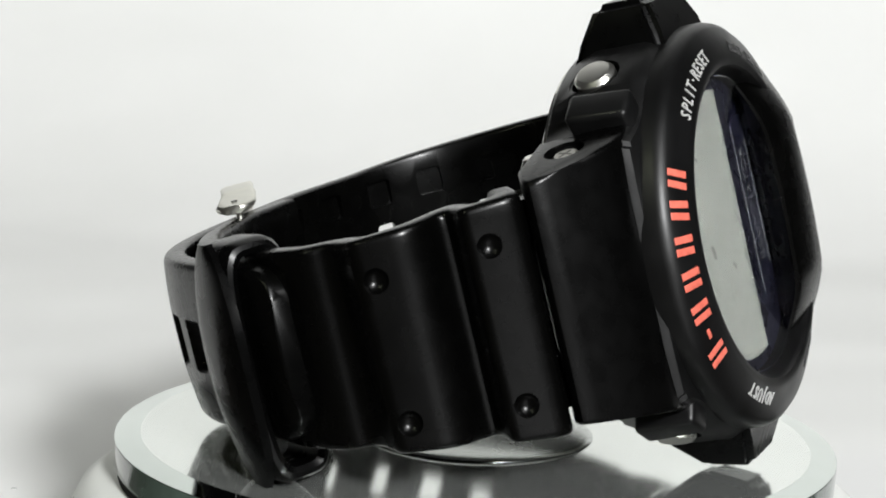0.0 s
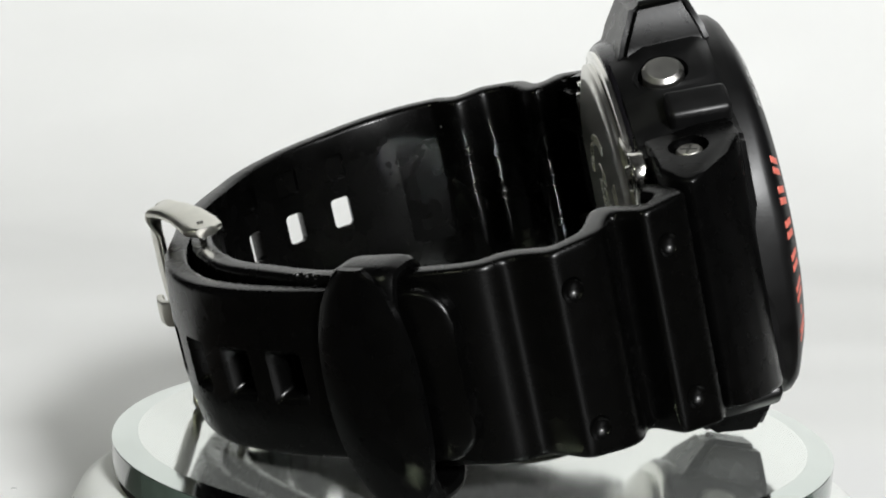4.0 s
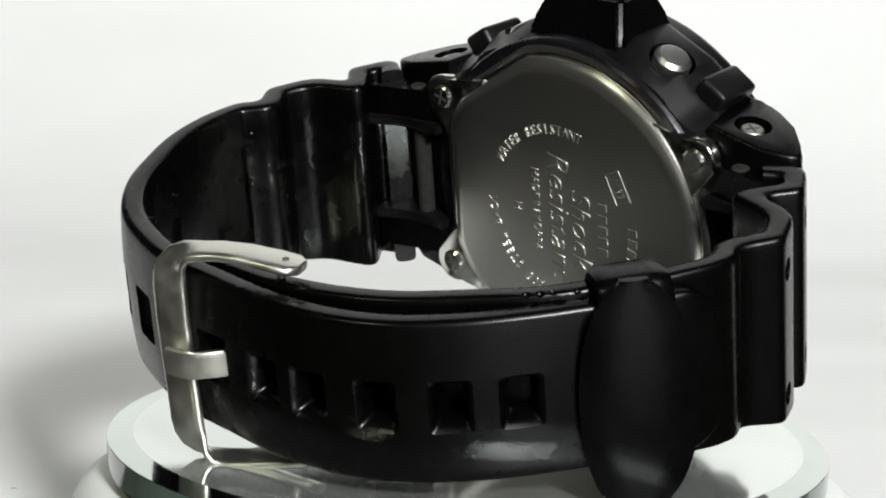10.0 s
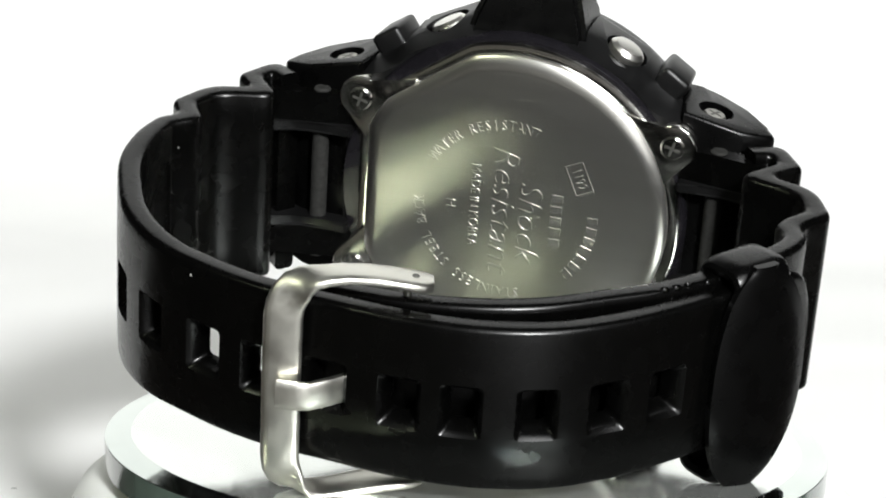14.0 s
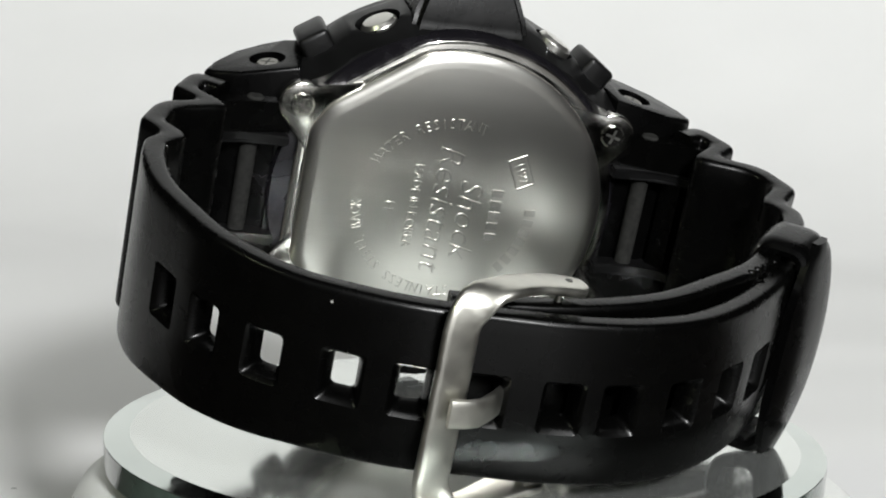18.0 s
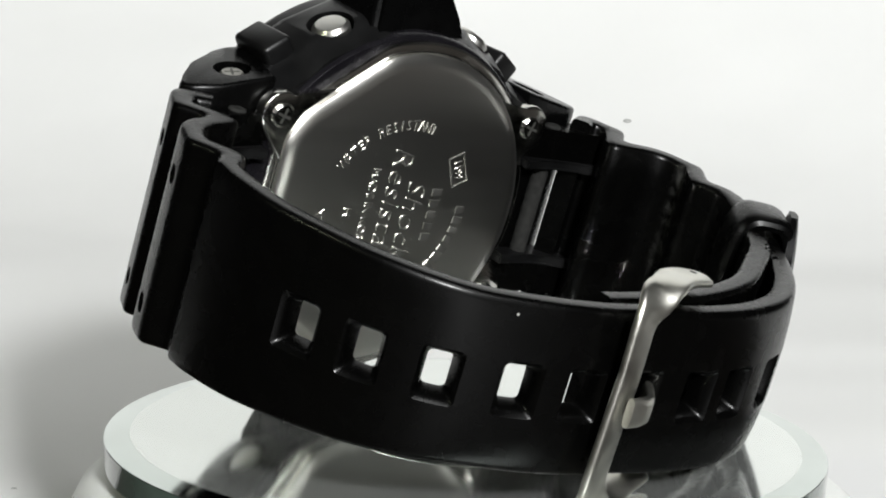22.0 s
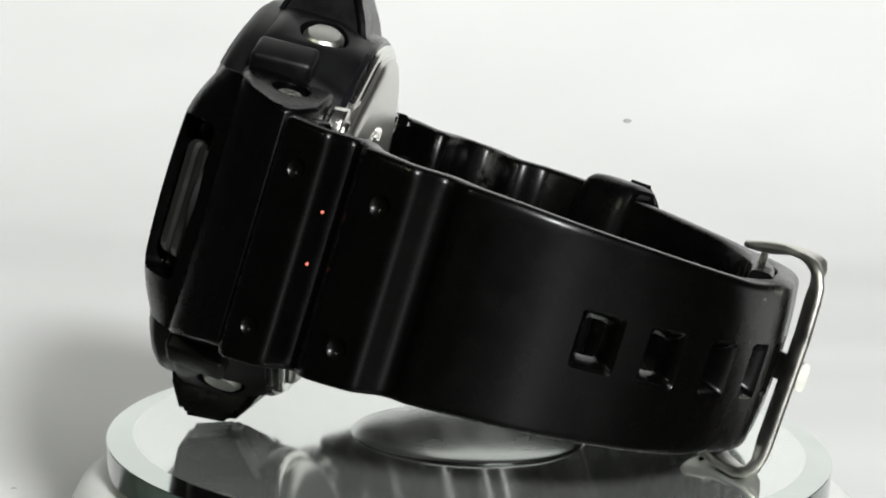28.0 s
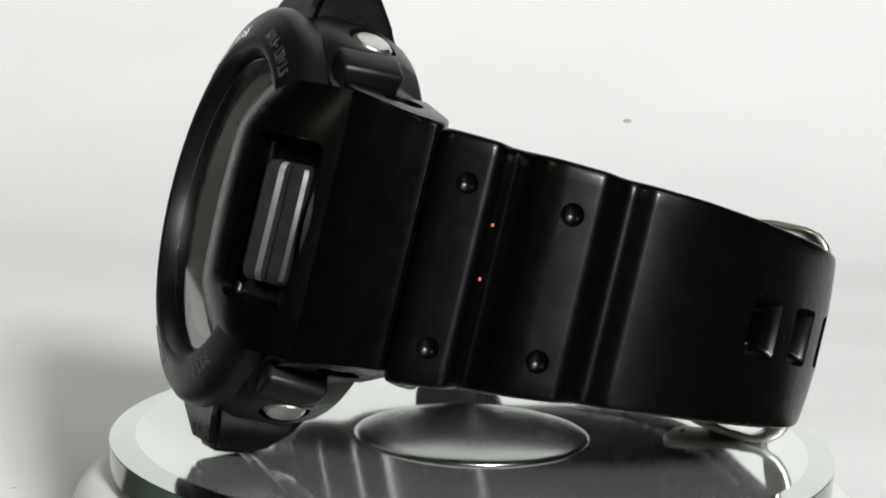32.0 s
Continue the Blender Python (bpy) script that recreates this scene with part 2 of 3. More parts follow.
def arc_words(text, radius, mid, step, size, parent, z, mat, outward=True, name="engraving"):
    """Letters one by one round an arc, seen from behind the case, in one mesh; angles run as the back is seen."""
    bm = bmesh.new()
    k = (len(text) - 1) / 2
    for i, ch in enumerate(text):
        if ch == " ":
            continue
        a = mid - (i - k) * step if outward else mid + (i - k) * step
        cu = bpy.data.curves.new("letter", "FONT")
        cu.body, cu.size, cu.align_x, cu.align_y, cu.extrude, cu.resolution_u, cu.offset = ch, size, "CENTER", "CENTER", 0.08, 2, -0.012 * size
        tmp = bpy.data.objects.new("letter", cu)
        scene.collection.objects.link(tmp)
        me = bpy.data.meshes.new_from_object(tmp.evaluated_get(bpy.context.evaluated_depsgraph_get()))
        bpy.data.objects.remove(tmp)
        turn = a - 90 if outward else a + 90
        me.transform(BACK @ Matrix.Translation((radius * math.cos(radians(a)), radius * math.sin(radians(a)), -z)) @ pose(0, 0, 0, 0, 0, turn)
                     @ Matrix.Diagonal((0.78, 1, 1, 1)))
        bm.from_mesh(me)
        bpy.data.meshes.remove(me)
    return part(name, bm, mat, parent, "raised arc of stamped capitals")


# the case back seen from behind: x to the right (towards 9), y to 12, facing away from the dial
BACK = Matrix(((-1, 0, 0, 0), (0, 1, 0, 0), (0, 0, -1, 0), (0, 0, 0, 1)))

# ---- setting: a white paper sweep on an added dark table in an unseen room ----
TABLE = -26.0


def sweep():
    bm = bmesh.new()
    prof = [(45, TABLE), (250, TABLE)] + [(250 + 260 * math.sin(a), TABLE + 260 * (1 - math.cos(a))) for a in
                                            [i * math.pi / 2 / 40 for i in range(1, 41)]] + [(510, 700), (510, 900)]
    rows = [[(x, y, z) for x in (-320, -160, 0, 160, 320)] for y, z in prof]
    loft(rows, cap=False, closed=False, bm=bm)
    geo = bmesh.ops.extrude_face_region(bm, geom=list(bm.faces))
    bmesh.ops.translate(bm, verts=[v for v in geo["geom"] if isinstance(v, bmesh.types.BMVert)], vec=(0, 1.5, -1.5))
    return finish("backdrop", bm, WHITE)


tagged(sweep(), "seamless white paper sweep curving up behind the turntable", "backdrop", kind="structure")


def slab(name, x0, x1, y0, y1, z0, z1, mat, label, cat):
    return tagged(finish(name, block(x0, x1, y0, y1, z0, z1, 0), mat), label, cat, kind="structure")


# unseen room and table, coloured dark so glossy parts reflect little light
slab("floor", -2000, 2000, -2000, 1500, -900, -800, WALLPAINT, "unseen dark floor, added for reflections", "floor")
slab("ceiling", -2000, 2000, -2000, 1500, 1600, 1700, WALLPAINT, "unseen dark ceiling, added for reflections", "ceiling")
slab("wall_north", -2000, 2000, 1500, 1600, -800, 1600, WALLPAINT, "unseen dark wall, added for reflections", "wall")
slab("wall_south", -2000, 2000, -2100, -2000, -800, 1600, WALLPAINT, "unseen dark wall, added for reflections", "wall")
slab("wall_east", 2000, 2100, -2000, 1500, -800, 1600, WALLPAINT, "unseen dark wall, added for reflections", "wall")
slab("wall_west", -2100, -2000, -2000, 1500, -800, 1600, WALLPAINT, "unseen dark wall, added for reflections", "wall")
slab("table", -950, 950, -720, 700, -800, TABLE - 2, DARKTABLE, "unseen dark table under the paper sweep, added to darken reflections", "table")

# ---- the turntable ----
turntable = tagged(new("turntable"), "white motorised display turntable with a round mirror platter", "turntable")
turntable.location = (-0.4 * MM, 0, TABLE * MM)
BASE_Z = -TABLE
part("base", lathe([(44, 0.0), (46, 0.6), (46.5, 2), (46.2, 8), (45.2, 13), (43.8, 16.6), (42.4, 19.5), (40.2, 21.2), (34, 21.6)]), PLASTIC, turntable,
     "round white plastic base")
# black disc painting the shade between base and platter
part("gap_shade", lathe([(38.2, 21.5), (38.2, 22.2)]), SHADOWGAP, turntable)
ECC = (0.43, 0.50)
platter = part("platter", lathe([(37.6, BASE_Z - 3.8), (39.0, BASE_Z - 3.4), (39.1, BASE_Z - 0.48)], cx=ECC[0], cy=ECC[1]), GREENGLASS, turntable,
               "green-tinted glass edge of the platter")
part("bevel", lathe([(39.1, BASE_Z - 0.46), (39.05, BASE_Z - 0.4), (36.3, BASE_Z - 0.005)], cx=ECC[0], cy=ECC[1]), BEVELGLASS, platter, "bevelled mirror rim", 3)
part("mirror", lathe([(36.3, BASE_Z - 0.6), (36.3, BASE_Z)], cx=ECC[0], cy=ECC[1]), MIRROR, platter, "flat silvered mirror")

HUB_DOME = [(12.8 * math.cos(a), BASE_Z + 0.02 + 1.5 * math.sin(a)) for a in [i * math.pi / 2 / 24 for i in range(24)]] + [(0.2, BASE_Z + 1.52)]
part("hub_cap", lathe(HUB_DOME, cx=ECC[0], cy=ECC[1]), HUB, platter, "low polished dome in the mirror's middle", 60)

# ---- the wristwatch; x to 3 o'clock, y to 12, z out of the dial ----
watch = tagged(new("wristwatch"), "worn black resin digital wristwatch lying on its side", "watch")
SEAT = Matrix(((-0.26326, -0.39113, 0.88188, 0), (0.01595, -0.91577, -0.40139, 0), (0.96459, -0.09160, 0.24732, 0), (0, 0, 0, 1)))
SEAT.translation = (14.584 * MM, -5.454 * MM, 22.77 * MM)

# case
CASE_OUT = []
for i in range(120):
    a = 2 * math.pi * i / 120
    r = 19.2
    c, s = math.cos(a), math.sin(a)
    for nx, ny, d in ((0, -1, 17.5), (0.82, -0.572, 18.2), (-0.82, -0.572, 18.2)):
        q = c * nx + s * ny
        if q > 0.01:
            r = min(r, d / q)
    CASE_OUT.append((r * c, r * s))


def outline(k, z):
    return [(x * k, y * k, z) for x, y in CASE_OUT]


part("case_ring", lathe([(19.9, 0.6), (20.2, 1.0), (20.3, 2.2), (19.2, 2.6), (19.2, 9)]), DARKMETAL, watch, "black metal case ring")
part("case_flange", loft([outline(1.02, 1.2), outline(1.02, 0.15), outline(1.005, 0.0), outline(0.965, 0.0), outline(0.96, -0.1)]), BRIGHT, watch,
     "polished steel flange round the case back")
back = part("case_back", loft([outline(0.955, 0.3), outline(0.955, -0.55), outline(0.94, -0.8), outline(0.90, -1.05), outline(0.87, -1.15)]), STEEL, watch,
            "brushed stainless steel back with stamped lettering")


def phillips(name, p, axis, r, parent, mat, up):
    z = Vector(axis).normalized()
    head = part(name, cylinder(p, z, r, 0.5, 28, 0.18), mat, parent, "small cross-head steel screw")
    x = (Vector(up) - z * z.dot(Vector(up))).normalized()
    y = z.cross(x)
    bm = bmesh.new()
    q = Vector(p) + z * 0.46
    # slots are flat dark bars, their inner shade given by colour
    for d, e in ((x, y), (y, x)):
        ring = [q + d * a * r * 0.66 + e * b * r * 0.11 for a, b in ((-1, -1), (1, -1), (1, 1), (-1, 1))]
        loft([ring, [v + z * 0.06 for v in ring]], bm=bm)
    part("cross_slot", bm, SLOT, head)
    return head


for sy in (1, -1):
    for sx in (1, -1):
        cx, cy = sx * 10.4, sy * 18.0
        # a rounded ear that runs tangent into the flange
        ear = [(cx + 2.6 * math.cos(radians(a)), cy + 2.6 * math.sin(radians(a))) for a in [(-38 + 15.8 * k if sx > 0 else 218 - 15.8 * k) * sy for k in range(11)]]
        foot = [(cx - sx * 6.6, cy - sy * 2.2), (cx - sx * 6.0, cy - sy * 4.5), (cx + sx * 3.4, cy - sy * 6.6)]
        part("lug_tab", prism(ear + foot, -0.3, 1.3, 0.3), BRIGHT, watch, "polished steel screw tab", 50)
        phillips("case_screw", (cx, cy, -0.2), (0, 0, -1), 1.35, watch, BRIGHT, (1, 0.3 * sx, 0))

# stamped lettering of the case back
BZ = -1.2


def stamp(text, size, bx, by, italic=0.0, squash=1.0, name="engraving"):
    return words(text, size, back, name, ENGRAVE, at(-bx, by, BZ) @ BACK, 0.08, "raised stamped lettering", italic, squash)


arc_words("WATER RESISTANT", 10.2, 201, 5.3, 1.75, back, BZ, ENGRAVE)
arc_words("STAINLESS STEEL BACK", 10.2, 321, 5.2, 1.75, back, BZ, ENGRAVE)
stamp("Shock", 4.0, 1.0, 2.6, 0.25)
stamp("Resistant", 4.25, 0.0, -0.5, 0.25)
stamp("MADE IN KOREA", 1.6, 0.0, -3.8, 0.0, 0.85)
stamp("H", 1.6, 0.2, -6.5)
words("1199", 1.6, back, "engraving", ENGRAVE, at(5.2, 8.1, BZ) @ BACK @ pose(0, 0, 0, 0, 0, 25), 0.05, "raised stamped lettering", 0, 0.8)
bm = bmesh.new()
for x0, x1, y0, y1 in ((-1.9, 1.9, 0.95, 1.13), (-1.9, 1.9, -1.13, -0.95), (-1.9, -1.72, -0.95, 0.95), (1.72, 1.9, -0.95, 0.95)):
    q = block(x0, x1, y0, y1, -0.05, 0.05, 0)
    me = bpy.data.meshes.new("bar")
    q.to_mesh(me)
    q.free()
    bm.from_mesh(me)
    bpy.data.meshes.remove(me)
bmesh.ops.transform(bm, verts=bm.verts, matrix=Matrix.Translation((5.2, 8.1, BZ)) @ BACK @ pose(0, 0, 0, 0, 0, 25))
part("stamp_frame", bm, ENGRAVE, back)
for i in range(5):
    q = block(-0.42, 0.42, -0.65, 0.65, -0.05, 0.05, 0)
    bmesh.ops.transform(q, verts=q.verts, matrix=Matrix.Translation((2.4 - i * 1.35, 5.8, BZ)) @ BACK)
    part("stamped_bar", q, ENGRAVE, back)
for i in range(7):
    a = radians(92 - i * 7.2)
    q = block(-0.4, 0.4, -0.62, 0.62, -0.05, 0.05, 0)
    bmesh.ops.transform(q, verts=q.verts, matrix=BACK @ Matrix.Translation((10.0 * math.cos(a), 10.0 * math.sin(a), -BZ)) @ pose(0, 0, 0, 0, 0, math.degrees(a) - 90))
    part("stamped_bar", q, ENGRAVE, back)

# bezel body: a stepped frame of resin
half = [(20.9, 0), (20.9, 6.4), (17.5, 13.4), (15.6, 14.8), (14.0, 17.4), (13.1, 20.6), (8, 20.9)]
poly = half + [(-x, y) for x, y in half[::-1]]
poly = poly + [(x, -y) for x, y in poly[::-1]][1:-1]
poly = [p for i, p in enumerate(poly) if p != poly[i - 1]]
bm = bmesh.new()
lo = [(x * 0.93, y * 0.955, 1.1) for x, y in poly]
loft([lo, [(x * 0.988, y * 0.99, 3.9) for x, y in poly], [(x, y, 4.7) for x, y in poly], [(x, y, 9.8) for x, y in poly],
      [(x * 0.99, y * 0.99, 10.6) for x, y in poly], [(x * 0.965, y * 0.965, 11.3) for x, y in poly]], bm=bm)
bmesh.ops.bevel(bm, geom=[e for e in bm.edges if abs(e.verts[0].co.z - e.verts[1].co.z) > 0.5], offset=0.5, segments=2, affect="EDGES", clamp_overlap=True)
bmesh.ops.remove_doubles(bm, verts=bm.verts, dist=0.005)
bezel = part("bezel", bm, BEZEL, watch, "black resin bezel body")


def screw_wells(sy):
    return join([cylinder((sx * 12.25, sy * 21.35, 5.4), (sx, 0.22 * sy, 0), 2.05, 4, 32, 0.1) for sx in (1, -1)])


for sy in (1, -1):
    cut(bezel, screw_wells(sy))
bm = lathe([(20.9, 10.5), (20.95, 12.5), (20.75, 13.2), (20.1, 13.85), (18.6, 14.45), (17.4, 14.95), (16.8, 15.1), (16.2, 14.95), (15.8, 14.3), (15.4, 12.4), (15.4, 10.5), (20.9, 10.5)], 128, cap=False)
bmesh.ops.remove_doubles(bm, verts=bm.verts, dist=0.001)
ring = part("bezel_ring", bm, BEZEL, watch,
     "rounded black bezel ring with worn print")
for sx in (1, -1):
    lo = [(sx * 18.6, y, z) for y, z in ((-6.9, 1.6), (6.9, 1.6), (6.9, 12.0), (-6.9, 12.0))]
    mid = [(sx * 20.6, y, z) for y, z in ((-6.7, 2.2), (6.7, 2.2), (6.7, 11.8), (-6.7, 11.8))]
    low, end = (24.3, 3.3) if sx < 0 else (25.0, 5.0)
    hi = [(sx * w, y, z) for w, y, z in ((low, -end, 4.6), (low, end, 4.6), (25.0, end, 10.2), (25.0, -end, 10.2))]
    bm = loft([lo, mid, hi])
    bmesh.ops.bevel(bm, geom=list(bm.edges), offset=0.8, segments=3, affect="EDGES")
    part("side_guard", bm, LUGRES, watch, "faceted black guard block")
    for sy in (1, -1):
        ax = Vector((sx, 0.55 * sy, 0)).normalized()
        p = Vector((sx * 15.4, sy * 8.5 + 0.6, 5.7))
        collar = part("button_collar", cylinder(p, ax, 3.3, 3.15, 40, 0.3), BEZEL, watch, "round black collar of the push button")
        for shell in (bezel, collar):
            cut(shell, cylinder(p + ax * 2.0, ax, 2.62, 4.0, 40, 0.1))
        part("push_button", dome_pin(p, ax, 2.15, 4.35), BUTTONSTEEL, watch, "round polished steel push button", 14)
        # corner guard block beside the button
        bm = block(0, 5.6, -1.9, 1.8, 4.6, 11.0, 0.6, (0, 0.4, 0, 0))
        bmesh.ops.transform(bm, verts=bm.verts, matrix=Matrix.Translation((sx * 12.2, sy * 14.0, 0)) @ pose(0, 0, 0, 0, 0, math.degrees(math.atan2(sy * 0.68, sx))))
        part("corner_guard", bm, BEZEL, watch, "raised black corner block")
        phillips("bezel_screw", (sx * 12.5, sy * 21.4, 5.4), (sx, 0.22 * sy, 0), 1.3, watch, DULLSTEEL, (0, 0.5, 1))

# resin covers that run from the bezel to the strap
COVER = [(16.5, 10.2), (19.0, 10.6), (20.4, 10.7), (21.6, 10.4), (23.0, 9.75), (24.6, 8.6), (26.2, 7.0), (27.4, 5.75), (28.2, 4.85), (28.5, 4.2), (28.3, 3.6), (27.6, 3.0), (25.0, 1.7), (18.5, 1.6)]
for sy in (1, -1):
    bm = loft([[(sx * (13.35 + 0.22 * (21.6 - y)), sy * y, z) for y, z in COVER] for sx in (-1, 1)])
    rim = [e for e in bm.edges if e.verts[0].co.x * e.verts[1].co.x > 0]
    bmesh.ops.bevel(bm, geom=rim, offset=0.45, segments=3, profile=0.5, affect="EDGES")
    cover = part("lug_cover", bm, LUGRES, watch, "glossy black resin cover over the strap joint", 32)
    cut(cover, screw_wells(sy))

# display
part("dial", lathe([(15.3, 11.6), (15.3, 12.0)]), FACE, watch, "black display face")
lcd = [(14.0 * math.cos(radians(a)), 14.0 * math.sin(radians(a))) for a in range(-12, 193, 6)]
part("display", prism(lcd, 12.0, 12.15, 0), LCD, watch, "blank grey liquid crystal display")
words("ILLUMINATOR", 1.9, watch, "dial_print", DIALPRINT, at(0.6, -7.6, 12.05), 0.02, "small pale print")
for y, x0, x1 in ((-5.9, -8.6, 9.2), (-9.4, -6.2, 7.4)):
    part("dial_line", block(x0, x1, y - 0.09, y + 0.09, 12.0, 12.06, 0), DIALPRINT, watch, "thin pale dial line")
crystal = part("crystal", lathe([(15.35, 13.2), (15.35, 13.5), (15.2, 13.55)]), glass, watch, "flat mineral glass over the display", 5)
crystal.visible_shadow = False

# light button under a hood at 6 o'clock
lip = [(-9.6, 12.2), (-7.0, 15.0), (-6.3, 15.9), (-6.4, 16.3), (-6.9, 16.6), (-9.5, 16.9), (-12.5, 17.0), (-15.0, 16.4), (-17.4, 15.1), (-19.4, 13.2), (-21.0, 11.4), (-21.7, 10.0), (-14.0, 10.0)]
rings = []
for x in [-13.2 + 26.4 * i / 24 for i in range(25)]:
    k = 1.0 - 0.04 * (x / 8.0) ** 2 - 0.28 * max(0.0, (abs(x) - 7.5) / 5.7) ** 1.5
    rings.append([(x, y, 10.0 + (z - 10.0) * k) for y, z in lip])
hood = part("hood", loft(rings), RESIN, watch, "raised black hood over the light button", 40)
SLOPE = Matrix.Translation((-0.6, -16.6, 13.4)) @ pose(0, 0, 0, 36)
for shell in (hood, ring):
    well = block(-8.2, 8.2, -4.3, 3.9, -1.9, 8, 1.0)
    bmesh.ops.transform(well, verts=well.verts, matrix=SLOPE)
    cut(shell, well)
rib = [(-2.6, -1.6), (-2.6, 0.1), (-2.25, 0.42), (-0.75, 0.4), (-0.3, 0.05), (0.3, 0.05), (0.75, 0.4), (2.2, 0.42), (2.6, 0.1), (2.6, -1.6)]
bm = loft([[(x, y * k, z - d) for y, z in rib] for x, k, d in ((-6.1, 0.62, 0.7), (-5.95, 0.82, 0.32), (-5.6, 0.95, 0.1), (-5.1, 1, 0), (4.9, 1, 0), (5.4, 0.95, 0.1), (5.75, 0.82, 0.32), (5.9, 0.62, 0.7))])
bmesh.ops.transform(bm, verts=bm.verts, matrix=SLOPE)
part("light_button", bm, BUTTONRES, watch, "ribbed black light button", 30)

# worn print on the bezel ring
RING_TILT = 22


def ring_words(text, mid, step, size, outward=True, mat=WHITEPAINT, radius=18.15, z=14.7):
    k = (len(text) - 1) / 2
    shapes = []
    for i, ch in enumerate(text):
        if ch == " ":
            continue
        a = mid - (i - k) * step if outward else mid + (i - k) * step
        cu = bpy.data.curves.new("letter", "FONT")
        cu.body, cu.size, cu.align_x, cu.align_y, cu.extrude, cu.resolution_u, cu.offset = ch, size, "CENTER", "CENTER", 0.05, 2, 0.02
        tmp = bpy.data.objects.new("letter", cu)
        scene.collection.objects.link(tmp)
        me = bpy.data.meshes.new_from_object(tmp.evaluated_get(bpy.context.evaluated_depsgraph_get()))
        bpy.data.objects.remove(tmp)
        me.transform(Matrix.Translation((radius * math.cos(radians(a)), radius * math.sin(radians(a)), z)) @ pose(0, 0, 0, 0, 0, a - 90 if outward else a + 90)
                     @ pose(0, 0, 0, -RING_TILT if outward else RING_TILT) @ Matrix.Diagonal((0.78, 1, 1, 1)))
        q = bmesh.new()
        q.from_mesh(me)
        bpy.data.meshes.remove(me)
        shapes.append(q)
    return part("bezel_print", join(shapes), mat, watch, "worn pale print" if mat is WHITEPAINT else "raised black lettering with its paint worn off")


ring_words("SPLIT·RESET", 27, 3.1, 1.9)
ring_words("ADJUST", 153, 3.3, 1.9)
ring_words("START·STOP", -27, 3.1, 1.9, False, WORNPRINT)
ring_words("MODE", 207, 3.4, 1.9, False, WORNPRINT)
# the red maker's mark, as plain block shapes round the ring
for i, a in enumerate((119.7, 112.0, 104.3, 94.1, 84.0, 73.8, 64.6)):
    if i == 1:
        q = block(-0.55, 0.55, -0.25, 0.25, -0.1, 0.1, 0.06)
    else:
        q = join([block(-0.95, -0.2, -1.25, 1.25, -0.1, 0.1, 0.06), block(0.2, 0.95, -1.25, 1.25, -0.1, 0.1, 0.06)])
    bmesh.ops.transform(q, verts=q.verts, matrix=Matrix.Translation((19.0 * math.cos(radians(a)), 19.0 * math.sin(radians(a)), 14.2)) @ pose(0, 0, 0, 0, 0, a - 90)
                        @ pose(0, 0, 0, -22))
    part("red_block", q, RED, watch, "raised red paint block")


# ---- strap ----
def ribbon(ridges, smooth, width, thick, shift=lambda f: 0.0, slope=lambda f: 0.0, soft=(0, 2.3, 0.9, 2.3, 2.3, 0.9, 2.3, 2.3)):
    """A resin band: (y, z) corners of its folded ridges, then points of its smooth run, both on the outer face. width, shift and
    slope take the share of its length; thick is its thickness. Returns the bmesh and the points of its outer face."""
    P = [Vector((p[0], p[1])) for p in ridges[:-1]] + [Vector((p[0], p[1])) for p in smooth]
    nrm = [Vector(((b - a).y, -(b - a).x)).normalized() for a, b in zip(P, P[1:])]
    if sum(n.dot(p - Vector((0, -20))) for n, p in zip(nrm, P)) < 0:
        nrm = [-n for n in nrm]
    Q = []
    for i, p in enumerate(P):
        n1, n2 = nrm[max(i - 1, 0)], nrm[min(i, len(nrm) - 1)]
        m = (n1 + n2).normalized()
        Q.append(p - m * thick / max(0.62, m.dot(n1)))

    def rounded(pts, r):
        out = []
        for i, p in enumerate(pts):
            if 0 < i < len(ridges):
                a, b = pts[i - 1] - p, pts[i + 1] - p
                a, b = p + a.normalized() * min(r[i], a.length * 0.42), p + b.normalized() * min(r[i], b.length * 0.42)
                out += [a * (1 - t) ** 2 + p * 2 * t * (1 - t) + b * t * t for t in (0, 0.2, 0.4, 0.6, 0.8, 1)]
            else:
                out.append(p)
        return out

    O, I = rounded(P, soft), rounded(Q, soft)
    acc = [0.0]
    for a, b in zip(O, O[1:]):
        acc.append(acc[-1] + (b - a).length)
    rings = []
    for d, o, q in zip(acc, O, I):
        f = d / acc[-1]
        w, cx, e = width(f), shift(f), slope(f)
        inward = (q - o).normalized()
        half = [(0, 0), (0.3 * w, 0), (0.6 * w, 0), (w - 1.7, 0), (w - 0.8, 0), (w - 0.46, 0.02), (w - 0.2, 0.07), (w - 0.05, 0.16), (w, 0.3), (w, 0.68),
                (w - 0.06, 0.83), (w - 0.24, 0.94), (w - 0.6, 1), (0.6 * w, 1), (0.3 * w, 1), (0, 1)]
        ring = half + [(-x, k) for x, k in half[-2:0:-1]]
        pts = []
        for x, k in ring:
            p = o.lerp(q, k) + inward * 4.0 * e * max(0.0, abs(x) / w - 0.25) ** 1.6
            pts.append((x + cx, p.x, p.y))
        rings.append(pts)
    return loft(rings), O


# 6 o'clock side: long holed strap, through the buckle and under the keeper
RIDGE6 = [(-26.0, 1.5), (-29.7, 4.5), (-32.6, -1.0), (-29.9, -3.9), (-34.5, -4.9), (-36.9, -10.4), (-34.9, -13.5), (-36.7, -15.3)]
